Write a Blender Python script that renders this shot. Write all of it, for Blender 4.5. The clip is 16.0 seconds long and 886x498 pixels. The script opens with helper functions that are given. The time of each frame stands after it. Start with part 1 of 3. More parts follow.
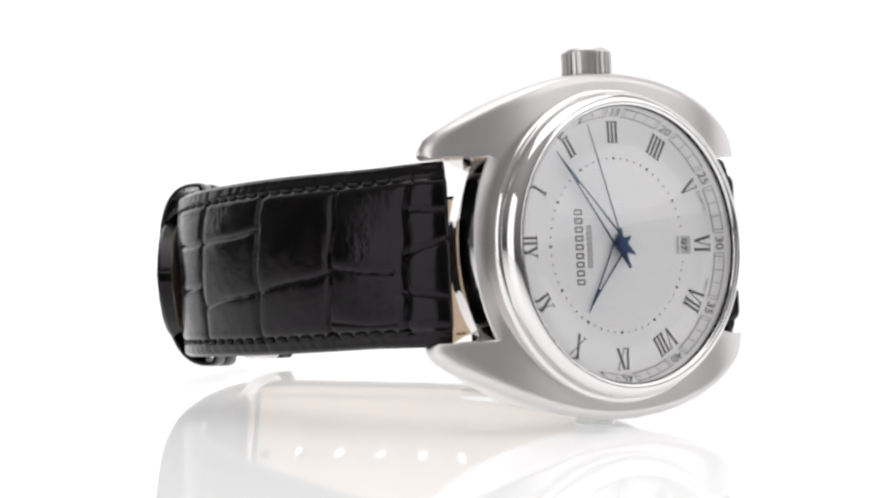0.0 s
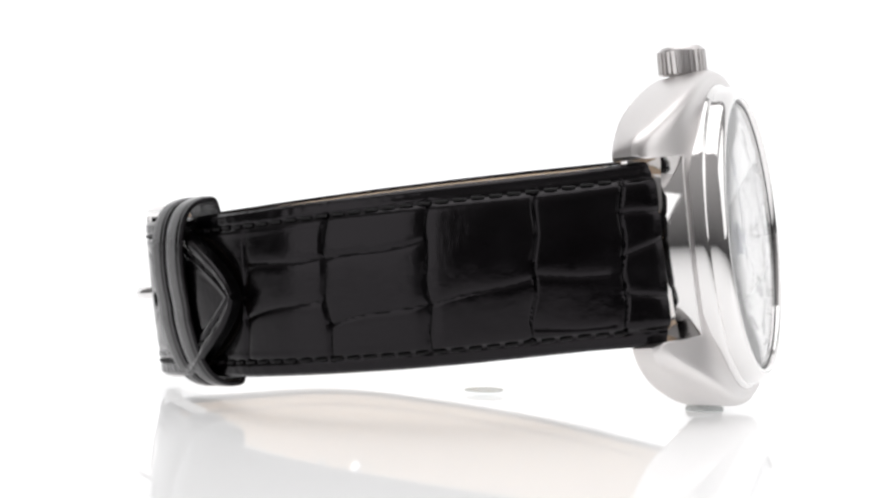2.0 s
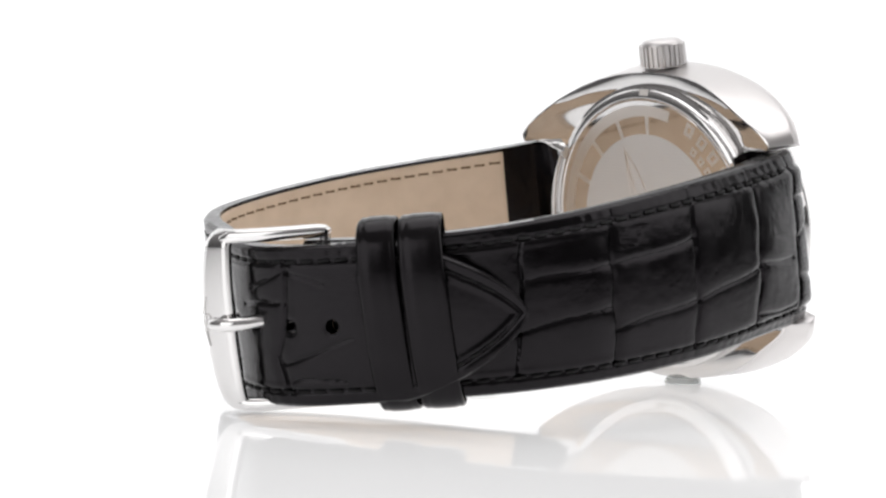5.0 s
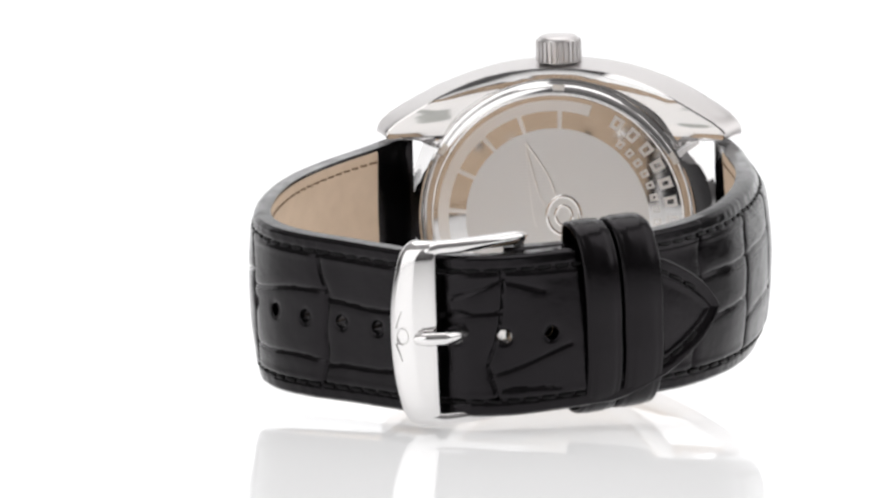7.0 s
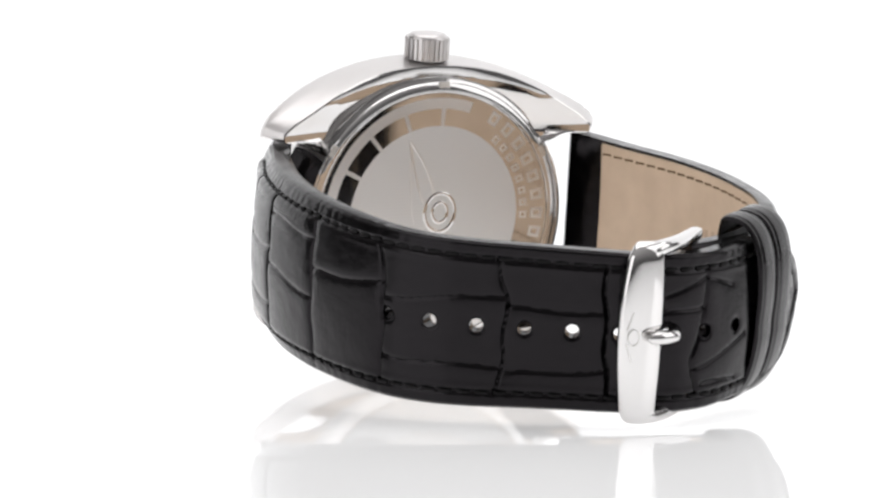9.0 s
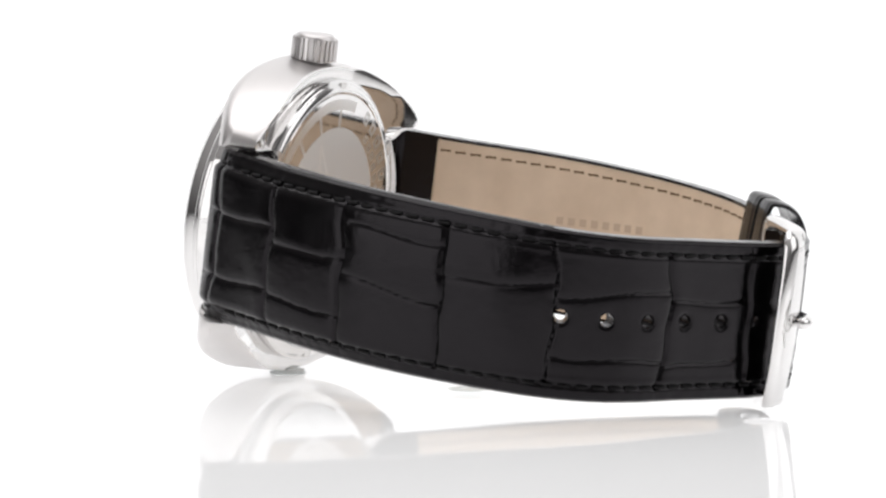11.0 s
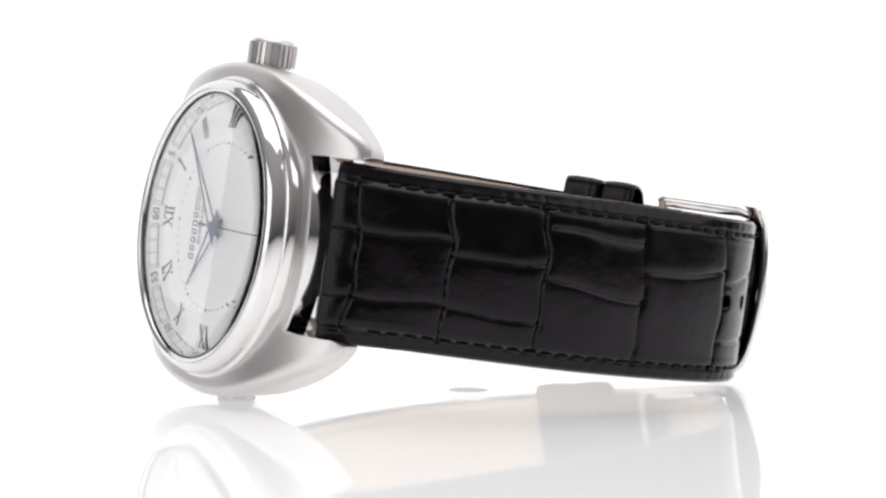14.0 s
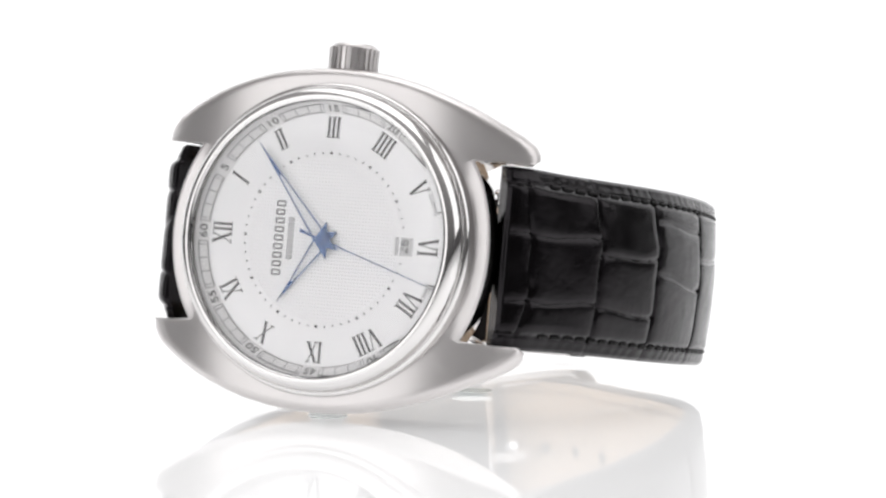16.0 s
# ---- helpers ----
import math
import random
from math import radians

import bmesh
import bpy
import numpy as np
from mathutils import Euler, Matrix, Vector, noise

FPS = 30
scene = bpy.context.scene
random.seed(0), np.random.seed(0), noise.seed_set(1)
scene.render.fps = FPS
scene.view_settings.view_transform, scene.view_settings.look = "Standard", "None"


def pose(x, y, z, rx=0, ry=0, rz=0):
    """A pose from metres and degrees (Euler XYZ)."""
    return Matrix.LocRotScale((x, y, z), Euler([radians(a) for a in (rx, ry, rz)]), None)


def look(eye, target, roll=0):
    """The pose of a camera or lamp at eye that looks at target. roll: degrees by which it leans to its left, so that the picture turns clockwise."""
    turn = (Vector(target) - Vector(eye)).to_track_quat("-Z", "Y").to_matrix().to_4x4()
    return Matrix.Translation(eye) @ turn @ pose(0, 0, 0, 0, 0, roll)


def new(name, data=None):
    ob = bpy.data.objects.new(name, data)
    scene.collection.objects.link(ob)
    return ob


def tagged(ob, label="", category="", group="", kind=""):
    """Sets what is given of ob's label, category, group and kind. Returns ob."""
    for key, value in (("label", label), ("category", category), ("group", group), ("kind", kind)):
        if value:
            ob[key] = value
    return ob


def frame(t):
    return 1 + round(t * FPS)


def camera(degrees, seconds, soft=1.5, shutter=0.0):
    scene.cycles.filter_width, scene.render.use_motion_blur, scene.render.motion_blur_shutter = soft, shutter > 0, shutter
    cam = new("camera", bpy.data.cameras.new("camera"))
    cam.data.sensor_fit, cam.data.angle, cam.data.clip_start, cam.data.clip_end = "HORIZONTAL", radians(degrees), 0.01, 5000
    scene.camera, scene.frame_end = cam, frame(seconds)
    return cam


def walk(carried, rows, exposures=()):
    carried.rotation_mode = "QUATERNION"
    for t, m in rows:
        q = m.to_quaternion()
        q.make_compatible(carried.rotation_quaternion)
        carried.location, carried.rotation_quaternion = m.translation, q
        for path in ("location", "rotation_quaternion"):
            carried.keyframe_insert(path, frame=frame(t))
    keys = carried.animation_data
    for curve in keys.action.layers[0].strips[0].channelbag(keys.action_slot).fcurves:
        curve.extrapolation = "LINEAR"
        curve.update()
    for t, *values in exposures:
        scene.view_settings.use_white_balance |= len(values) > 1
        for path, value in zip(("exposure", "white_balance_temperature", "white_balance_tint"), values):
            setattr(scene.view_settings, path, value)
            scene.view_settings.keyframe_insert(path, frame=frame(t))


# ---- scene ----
MM = 0.001
SPIN = 18.639          # degrees a second, the turntable
FLOOR = 0.0

# ---- camera ----
cam = camera(12.194, 16.0, soft=2.6)
EYE = Vector((0.0, -0.540, 0.064))
VIEW = look(EYE, EYE + Vector((-0.00846, 0.9965, -0.08316)), 0.884)
walk(cam, [(0.0, VIEW), (16.0, VIEW)])

# ---- world and lights ----
# A white product studio: backdrop with its lighting put in as glow, lit acrylic table, soft boxes above and in front,
# dim room behind the camera.
world = bpy.data.worlds.new("studio_world")
scene.world = world
world.use_nodes = True
sky = world.node_tree
way = sky.nodes.new("ShaderNodeTexCoord")
split = sky.nodes.new("ShaderNodeSeparateXYZ")
tone = sky.nodes.new("ShaderNodeValToRGB")
tone.color_ramp.elements[0].position, tone.color_ramp.elements[1].position = 0.0, 0.9
tone.color_ramp.elements[0].color, tone.color_ramp.elements[1].color = (0.075, 0.073, 0.074, 1), (0.46, 0.445, 0.445, 1)
sky.links.new(way.outputs["Generated"], split.inputs["Vector"])
sky.links.new(split.outputs["Z"], tone.inputs["Fac"])
sky.links.new(tone.outputs["Color"], sky.nodes["Background"].inputs["Color"])
sky.nodes["Background"].inputs["Strength"].default_value = 1.0
scene.view_settings.exposure = 0.0


def softbox(name, eye, target, sx, sy, watts):
    data = bpy.data.lights.new(name, "AREA")
    data.shape, data.size, data.size_y, data.energy = "RECTANGLE", sx, sy, watts
    data.color = (1.0, 0.992, 0.995)
    ob = new(name, data)
    ob.matrix_world = look(eye, target)
    return ob


softbox("softbox_top", (0.0, 0.10, 0.80), (0, 0, 0), 0.8, 0.8, 3.6)
softbox("softbox_front", (-0.62, -0.60, 0.22), (0, 0, 0.03), 0.68, 0.74, 2.4)
softbox("softbox_side", (0.80, -0.11, 0.50), (0, 0, 0.03), 0.75, 0.80, 2.7)

# ---- helpers for meshes ----
def node(tree, kind, **values):
    n = tree.nodes.new(kind)
    for key, value in values.items():
        if key == "loc":
            n.location = value
        else:
            n.inputs[key.replace("_", " ")].default_value = value
    return n


def material(name, colour, rough=0.5, metal=0.0, spec=0.5, coat=0.0):
    m = bpy.data.materials.new(name)
    m.use_nodes = True
    b = m.node_tree.nodes["Principled BSDF"]
    b.inputs["Base Color"].default_value = (*colour, 1)
    b.inputs["Roughness"].default_value = rough
    b.inputs["Metallic"].default_value = metal
    b.inputs["Specular IOR Level"].default_value = spec
    b.inputs["Coat Weight"].default_value = coat
    return m


def part(name, bm, mat, parent=None, label="", smooth=40):
    bmesh.ops.recalc_face_normals(bm, faces=bm.faces)
    me = bpy.data.meshes.new(name)
    bm.to_mesh(me)
    bm.free()
    if smooth:
        for p in me.polygons:
            p.use_smooth = True
        me.set_sharp_from_angle(angle=radians(smooth))
    me.materials.append(mat)
    ob = new(name, me)
    if parent is not None:
        ob.parent = parent
    if label:
        ob["label"] = label
    return ob


def revolve(bm, profile, steps=128, axis="y", closed=False, centre=(0, 0, 0)):
    """Turn a profile of (radius, along) in millimetres round the axis."""
    cx, cy, cz = centre
    rings = []
    for r, a in profile:
        ring = []
        for i in range(steps):
            t = 2 * math.pi * i / steps
            u, v = r * math.cos(t), r * math.sin(t)
            p = (cx + u, cy + a, cz + v) if axis == "y" else (cx + u, cy + v, cz + a)
            ring.append(bm.verts.new([k * MM for k in p]))
            if r == 0:
                break
        rings.append(ring)
    pairs = list(zip(rings, rings[1:]))
    if closed:
        pairs.append((rings[-1], rings[0]))
    for p, q in pairs:
        for i in range(steps):
            j = (i + 1) % steps
            if len(p) == 1 and len(q) == 1:
                continue
            if len(p) == 1:
                bm.faces.new((p[0], q[i], q[j]))
            elif len(q) == 1:
                bm.faces.new((p[i], q[0], p[j]))
            else:
                bm.faces.new((p[i], q[i], q[j], p[j]))
    return rings


def prism(bm, outline, y0, y1):
    """A flat plate: outline of (x, z) in millimetres between two depths."""
    a = [bm.verts.new((x * MM, y0 * MM, z * MM)) for x, z in outline]
    b = [bm.verts.new((x * MM, y1 * MM, z * MM)) for x, z in outline]
    n = len(a)
    bm.faces.new(a)
    bm.faces.new(b[::-1])
    for i in range(n):
        j = (i + 1) % n
        bm.faces.new((a[i], b[i], b[j], a[j]))


def smoothstep(a, b, x):
    t = min(1.0, max(0.0, (x - a) / (b - a)))
    return t * t * (3 - 2 * t)


def spline(points, step=0.25):
    """A smooth curve through points, as evenly spaced points."""
    pts = [Vector(p) for p in points]
    pts = [pts[0] * 2 - pts[1]] + pts + [pts[-1] * 2 - pts[-2]]
    fine = []
    for a, b, c, d in zip(pts, pts[1:], pts[2:], pts[3:]):
        for k in range(40):
            t = k / 40
            fine.append(0.5 * ((2 * b) + (c - a) * t + (2 * a - 5 * b + 4 * c - d) * t * t + (3 * b - a - 3 * c + d) * t ** 3))
    fine.append(pts[-2])
    out, need = [fine[0]], step
    for p, q in zip(fine, fine[1:]):
        length = (q - p).length
        while length >= need and length > 0:
            p = p + (q - p) * (need / length)
            length = (q - p).length
            out.append(p.copy())
            need = step
        need -= length
    return out


class Path:
    """A strap's outer line seen from above, with tangent and inward normal."""

    def __init__(self, points, inside, step=0.25):
        self.p, self.step = spline(points, step), step
        self.n = []
        for i in range(len(self.p)):
            d = self.p[min(i + 1, len(self.p) - 1)] - self.p[max(i - 1, 0)]
            n = Vector((-d.y, d.x)).normalized()
            if n.dot(Vector(inside) - self.p[i]) < 0:
                n = -n
            self.n.append(n)
        self.length = (len(self.p) - 1) * step

    def at(self, s, depth=0.0):
        f = min(max(s / self.step, 0), len(self.p) - 1.001)
        i = int(f)
        k = f - i
        return self.p[i].lerp(self.p[i + 1], k) + self.n[i].lerp(self.n[i + 1], k).normalized() * depth


OUTER_A = Path([(-22.0, 3.2), (-24.0, 4.3), (-25.5, 6.4), (-27.1, 10.5), (-28.9, 17), (-30.5, 25), (-31.0, 33), (-30.5, 41), (-28.8, 49.5), (-25.4, 57), (-21.4, 62), (-17, 66), (-12, 69.3), (-7, 71.4), (-4, 72.2)], (0, 40))
OUTER_B = Path([(22.3, 2.6), (24.1, 4.2), (25.75, 6.5), (27.5, 10.6), (30.2, 17), (32.4, 25), (33.6, 33), (33.7, 41), (32.7, 50), (30.6, 57.3), (27.1, 62.6), (22.3, 66.4), (16.8, 69.3), (11.7, 72.2), (6, 75.2), (0, 76.6), (-5.9, 75.6), (-11.7, 72.9), (-17.5, 68.6), (-23.1, 63.9), (-28.0, 57.8)], (0, 40))

# ---- materials ----
def bumped(m, scale, strength, distance, stretch=(1, 1, 1), rough=None, detail=4.0):
    """Fine relief, and if asked a little unevenness of the gloss, in metres of the object."""
    t = m.node_tree
    b = t.nodes["Principled BSDF"]
    tc = t.nodes.new("ShaderNodeTexCoord")
    mp = t.nodes.new("ShaderNodeMapping")
    mp.inputs["Scale"].default_value = stretch
    n = t.nodes.new("ShaderNodeTexNoise")
    n.inputs["Scale"].default_value = scale
    n.inputs["Detail"].default_value = detail
    bump = t.nodes.new("ShaderNodeBump")
    bump.inputs["Strength"].default_value = strength
    bump.inputs["Distance"].default_value = distance
    t.links.new(tc.outputs["Object"], mp.inputs["Vector"])
    t.links.new(mp.outputs["Vector"], n.inputs["Vector"])
    t.links.new(n.outputs["Fac"], bump.inputs["Height"])
    t.links.new(bump.outputs["Normal"], b.inputs["Normal"])
    if rough:
        r = t.nodes.new("ShaderNodeMapRange")
        r.inputs["To Min"].default_value, r.inputs["To Max"].default_value = rough
        t.links.new(n.outputs["Fac"], r.inputs["Value"])
        t.links.new(r.outputs["Result"], b.inputs["Roughness"])
    return m


def tinted(m, scale, low, high, stretch=(1, 1, 1)):
    """Colour that wanders between two tones."""
    t = m.node_tree
    tc = t.nodes.new("ShaderNodeTexCoord")
    mp = t.nodes.new("ShaderNodeMapping")
    mp.inputs["Scale"].default_value = stretch
    n = t.nodes.new("ShaderNodeTexNoise")
    n.inputs["Scale"].default_value = scale
    n.inputs["Detail"].default_value = 5.0
    ramp = t.nodes.new("ShaderNodeValToRGB")
    ramp.color_ramp.elements[0].position, ramp.color_ramp.elements[1].position = 0.3, 0.7
    ramp.color_ramp.elements[0].color, ramp.color_ramp.elements[1].color = (*low, 1), (*high, 1)
    t.links.new(tc.outputs["Object"], mp.inputs["Vector"])
    t.links.new(mp.outputs["Vector"], n.inputs["Vector"])
    t.links.new(n.outputs["Fac"], ramp.inputs["Fac"])
    t.links.new(ramp.outputs["Color"], t.nodes["Principled BSDF"].inputs["Base Color"])
    return m


steel = bumped(material("polished_steel", (0.68, 0.67, 0.665), 0.07, 1.0), 300, 0.02, 0.00002, rough=(0.04, 0.09))
brushed = bumped(material("brushed_steel", (0.62, 0.60, 0.595), 0.27, 1.0), 2600, 0.03, 0.00002, (0.06, 1, 1), rough=(0.31, 0.42))
satin = bumped(material("satin_steel", (0.70, 0.69, 0.68), 0.35, 1.0), 5000, 0.15, 0.00002, rough=(0.3, 0.42))


def hide(name, dark, pale, spec, rough, pores, folds):
    """Black leather: pores and soft folds in the relief, gloss worn unevenly at two scales."""
    m = tinted(material(name, dark, 0.3, spec=spec), 180, dark, pale)
    t = m.node_tree
    b = t.nodes["Principled BSDF"]
    tc = t.nodes.new("ShaderNodeTexCoord")
    heights = []
    for scale, depth, detail in ((2600, pores, 4.0), (520, folds, 5.0)):
        n = t.nodes.new("ShaderNodeTexNoise")
        n.inputs["Scale"].default_value, n.inputs["Detail"].default_value = scale, detail
        t.links.new(tc.outputs["Object"], n.inputs["Vector"])
        bump = t.nodes.new("ShaderNodeBump")
        bump.inputs["Strength"].default_value, bump.inputs["Distance"].default_value = 1.0, depth
        t.links.new(n.outputs["Fac"], bump.inputs["Height"])
        if heights:
            t.links.new(heights[-1].outputs["Normal"], bump.inputs["Normal"])
        heights.append(bump)
    t.links.new(heights[-1].outputs["Normal"], b.inputs["Normal"])
    wear = t.nodes.new("ShaderNodeTexNoise")
    wear.inputs["Scale"].default_value, wear.inputs["Detail"].default_value = 260, 7.0
    t.links.new(tc.outputs["Object"], wear.inputs["Vector"])
    r = t.nodes.new("ShaderNodeMapRange")
    r.inputs["From Min"].default_value, r.inputs["From Max"].default_value = 0.3, 0.7
    r.inputs["To Min"].default_value, r.inputs["To Max"].default_value = rough
    t.links.new(wear.outputs["Fac"], r.inputs["Value"])
    t.links.new(r.outputs["Result"], b.inputs["Roughness"])
    return m


leather = hide("black_leather", (0.0006, 0.0005, 0.0006), (0.0013, 0.0012, 0.0014), 0.22, (0.09, 0.25), 0.000012, 0.00007)
smooth_leather = hide("smooth_black_leather", (0.001, 0.0009, 0.001), (0.002, 0.0018, 0.002), 0.2, (0.12, 0.24), 0.000012, 0.00003)
for m in (leather, smooth_leather):
    m.node_tree.nodes["Principled BSDF"].inputs["Specular Tint"].default_value = (1.0, 0.93, 1.0, 1)
lining_mat = bumped(tinted(material("tan_lining", (0.5, 0.34, 0.23), 0.62), 260, (0.57, 0.44, 0.32), (0.65, 0.51, 0.38)), 4000, 0.25, 0.00006)
thread = bumped(material("black_thread", (0.004, 0.0037, 0.004), 0.5, spec=0.2), 6000, 0.4, 0.00005)
brown_thread = bumped(material("brown_thread", (0.15, 0.09, 0.045), 0.7), 6000, 0.4, 0.00005)
dial_mat = bumped(material("silver_dial", (0.89, 0.885, 0.89), 0.4, 0.0), 3000, 0.05, 0.00001, rough=(0.28, 0.38))
blue = bumped(material("blued_steel", (0.05, 0.085, 0.18), 0.22, 1.0), 1500, 0.05, 0.00001, rough=(0.16, 0.26))
ink = bumped(material("black_print", (0.035, 0.033, 0.034), 0.45), 3000, 0.05, 0.00001)
mark_ink = bumped(material("faded_print", (0.12, 0.118, 0.12), 0.5), 3000, 0.05, 0.00001)
grey_ink = material("grey_print", (0.16, 0.155, 0.155), 0.5)
date_mat = bumped(material("white_date_disc", (0.5, 0.495, 0.5), 0.5), 3000, 0.05, 0.00001)
glass = material("crystal_glass", (1, 1, 1), 0.0)
glass.node_tree.nodes["Principled BSDF"].inputs["Transmission Weight"].default_value = 1.0
glass.node_tree.nodes["Principled BSDF"].inputs["IOR"].default_value = 1.45
tack = bumped(material("clear_tack", (0.75, 0.77, 0.76), 0.15), 900, 0.2, 0.0001)
tack.node_tree.nodes["Principled BSDF"].inputs["Transmission Weight"].default_value = 0.6
plug_mat = bumped(material("pale_plastic", (0.70, 0.74, 0.73), 0.25), 900, 0.1, 0.00005)
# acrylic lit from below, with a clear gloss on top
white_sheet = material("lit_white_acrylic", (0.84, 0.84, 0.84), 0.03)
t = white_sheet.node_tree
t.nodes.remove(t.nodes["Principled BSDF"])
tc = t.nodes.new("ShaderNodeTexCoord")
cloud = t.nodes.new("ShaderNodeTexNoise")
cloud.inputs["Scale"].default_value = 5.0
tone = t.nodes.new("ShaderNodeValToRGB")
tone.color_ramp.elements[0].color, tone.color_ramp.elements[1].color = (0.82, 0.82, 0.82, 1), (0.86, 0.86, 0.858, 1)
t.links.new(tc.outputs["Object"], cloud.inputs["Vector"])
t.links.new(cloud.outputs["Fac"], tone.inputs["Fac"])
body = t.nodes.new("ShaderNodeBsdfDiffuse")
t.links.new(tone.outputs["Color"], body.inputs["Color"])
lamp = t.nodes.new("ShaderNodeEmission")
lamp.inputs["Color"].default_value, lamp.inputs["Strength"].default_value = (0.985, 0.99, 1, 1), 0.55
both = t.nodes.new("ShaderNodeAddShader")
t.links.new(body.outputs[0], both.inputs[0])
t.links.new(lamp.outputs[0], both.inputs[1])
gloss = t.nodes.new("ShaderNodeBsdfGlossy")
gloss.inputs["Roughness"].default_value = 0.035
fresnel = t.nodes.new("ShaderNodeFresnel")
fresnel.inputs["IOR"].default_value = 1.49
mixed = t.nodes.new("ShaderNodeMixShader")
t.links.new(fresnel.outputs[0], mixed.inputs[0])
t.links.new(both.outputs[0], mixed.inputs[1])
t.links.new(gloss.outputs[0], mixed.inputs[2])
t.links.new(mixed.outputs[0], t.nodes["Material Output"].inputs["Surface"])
# emission stands in for lamps shining on the backdrop
paper = material("glowing_white_backdrop", (0.6, 0.6, 0.6), 0.8)
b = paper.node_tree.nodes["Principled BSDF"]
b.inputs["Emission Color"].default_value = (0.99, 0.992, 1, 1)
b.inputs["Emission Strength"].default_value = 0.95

# fine straight ridges on the case back
lined = material("ridged_steel", (0.62, 0.615, 0.61), 0.5, 0.6)
t = lined.node_tree
tc = t.nodes.new("ShaderNodeTexCoord")
ridges = t.nodes.new("ShaderNodeTexWave")
ridges.bands_direction = "Z"
ridges.inputs["Scale"].default_value, ridges.inputs["Distortion"].default_value, ridges.inputs["Detail"].default_value = 690, 0.4, 2.0
bump = t.nodes.new("ShaderNodeBump")
bump.inputs["Strength"].default_value, bump.inputs["Distance"].default_value = 0.3, 0.00003
t.links.new(tc.outputs["Object"], ridges.inputs["Vector"])
t.links.new(ridges.outputs["Fac"], bump.inputs["Height"])
t.links.new(bump.outputs["Normal"], t.nodes["Principled BSDF"].inputs["Normal"])

# woven relief in the middle of the dial
waffle = material("waffle_dial", (0.89, 0.885, 0.89), 0.38, 0.0)
t = waffle.node_tree
tc = t.nodes.new("ShaderNodeTexCoord")
sep = t.nodes.new("ShaderNodeSeparateXYZ")
t.links.new(tc.outputs["Object"], sep.inputs["Vector"])
parts_of = []
for axis in ("X", "Z"):
    mul = t.nodes.new("ShaderNodeMath")
    mul.operation = "MULTIPLY"
    mul.inputs[1].default_value = 2 * math.pi / 0.00042
    sine = t.nodes.new("ShaderNodeMath")
    sine.operation = "SINE"
    t.links.new(sep.outputs[axis], mul.inputs[0])
    t.links.new(mul.outputs[0], sine.inputs[0])
    parts_of.append(sine)
top = t.nodes.new("ShaderNodeMath")
top.operation = "ADD"
t.links.new(parts_of[0].outputs[0], top.inputs[0])
t.links.new(parts_of[1].outputs[0], top.inputs[1])
bump = t.nodes.new("ShaderNodeBump")
bump.inputs["Strength"].default_value, bump.inputs["Distance"].default_value = 0.5, 0.00006
t.links.new(top.outputs[0], bump.inputs["Height"])
t.links.new(bump.outputs["Normal"], t.nodes["Principled BSDF"].inputs["Normal"])

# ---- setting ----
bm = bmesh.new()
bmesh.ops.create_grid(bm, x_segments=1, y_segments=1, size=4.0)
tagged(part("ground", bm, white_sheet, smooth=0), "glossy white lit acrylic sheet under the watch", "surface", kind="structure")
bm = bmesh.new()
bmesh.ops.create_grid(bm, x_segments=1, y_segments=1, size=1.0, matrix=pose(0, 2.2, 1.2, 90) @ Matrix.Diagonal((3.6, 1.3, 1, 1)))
tagged(part("backdrop", bm, paper, smooth=0), "plain white studio backdrop with its lighting put in as glow", "backdrop", kind="structure")

# ---- watch ----
watch = tagged(new("wristwatch"), "steel wristwatch with a silver dial and black crocodile-grain leather strap", "wristwatch")
NOTCH = 21.55


def case_outline():
    """Quarter outline (x, z, circle angle) of the case from the strap notch over the lug to the top."""
    last = math.degrees(math.asin(11.3 / NOTCH))
    q = [(NOTCH * math.cos(radians(last * k / 8)), NOTCH * math.sin(radians(last * k / 8)), last * k / 8) for k in range(9)]
    x0 = q[-1][0]
    q += [(x0 + (24.9 - x0) * k / 6, 11.3, last + 7.0 * k / 6) for k in range(1, 7)]
    q += [(25.15, 11.75, 41.5), (25.1, 12.5, 42.5), (24.6, 13.4, 44)]
    top = [(23.5, 14.4), (21.6, 15.5), (19.5, 16.6), (17.2, 17.7), (14.8, 18.65), (12.2, 19.55), (9.4, 20.35), (6.4, 20.95), (3.2, 21.32), (0, 21.45)]
    q += [(x, z, 44 + (90 - 44) * (k + 1) / len(top)) for k, (x, z) in enumerate(top)]
    return q


def case_loop():
    q = case_outline()
    loop = list(q)
    loop += [(-x, z, 180 - a) for x, z, a in q[-2::-1]]
    loop += [(-x, -z, 180 + a) for x, z, a in q[1:]]
    loop += [(x, -z, 360 - a) for x, z, a in q[-2:0:-1]]
    return loop


def front_y(x, z):
    y = -0.3 + 5.0 * min(1, max(0, (abs(x) - 7.0) / 17.7)) ** 2.5
    return min(y, 0.95 + 0.4 * (z / 11.3) ** 2) if abs(z) < 11.25 and math.hypot(x, z) < 21.8 else y


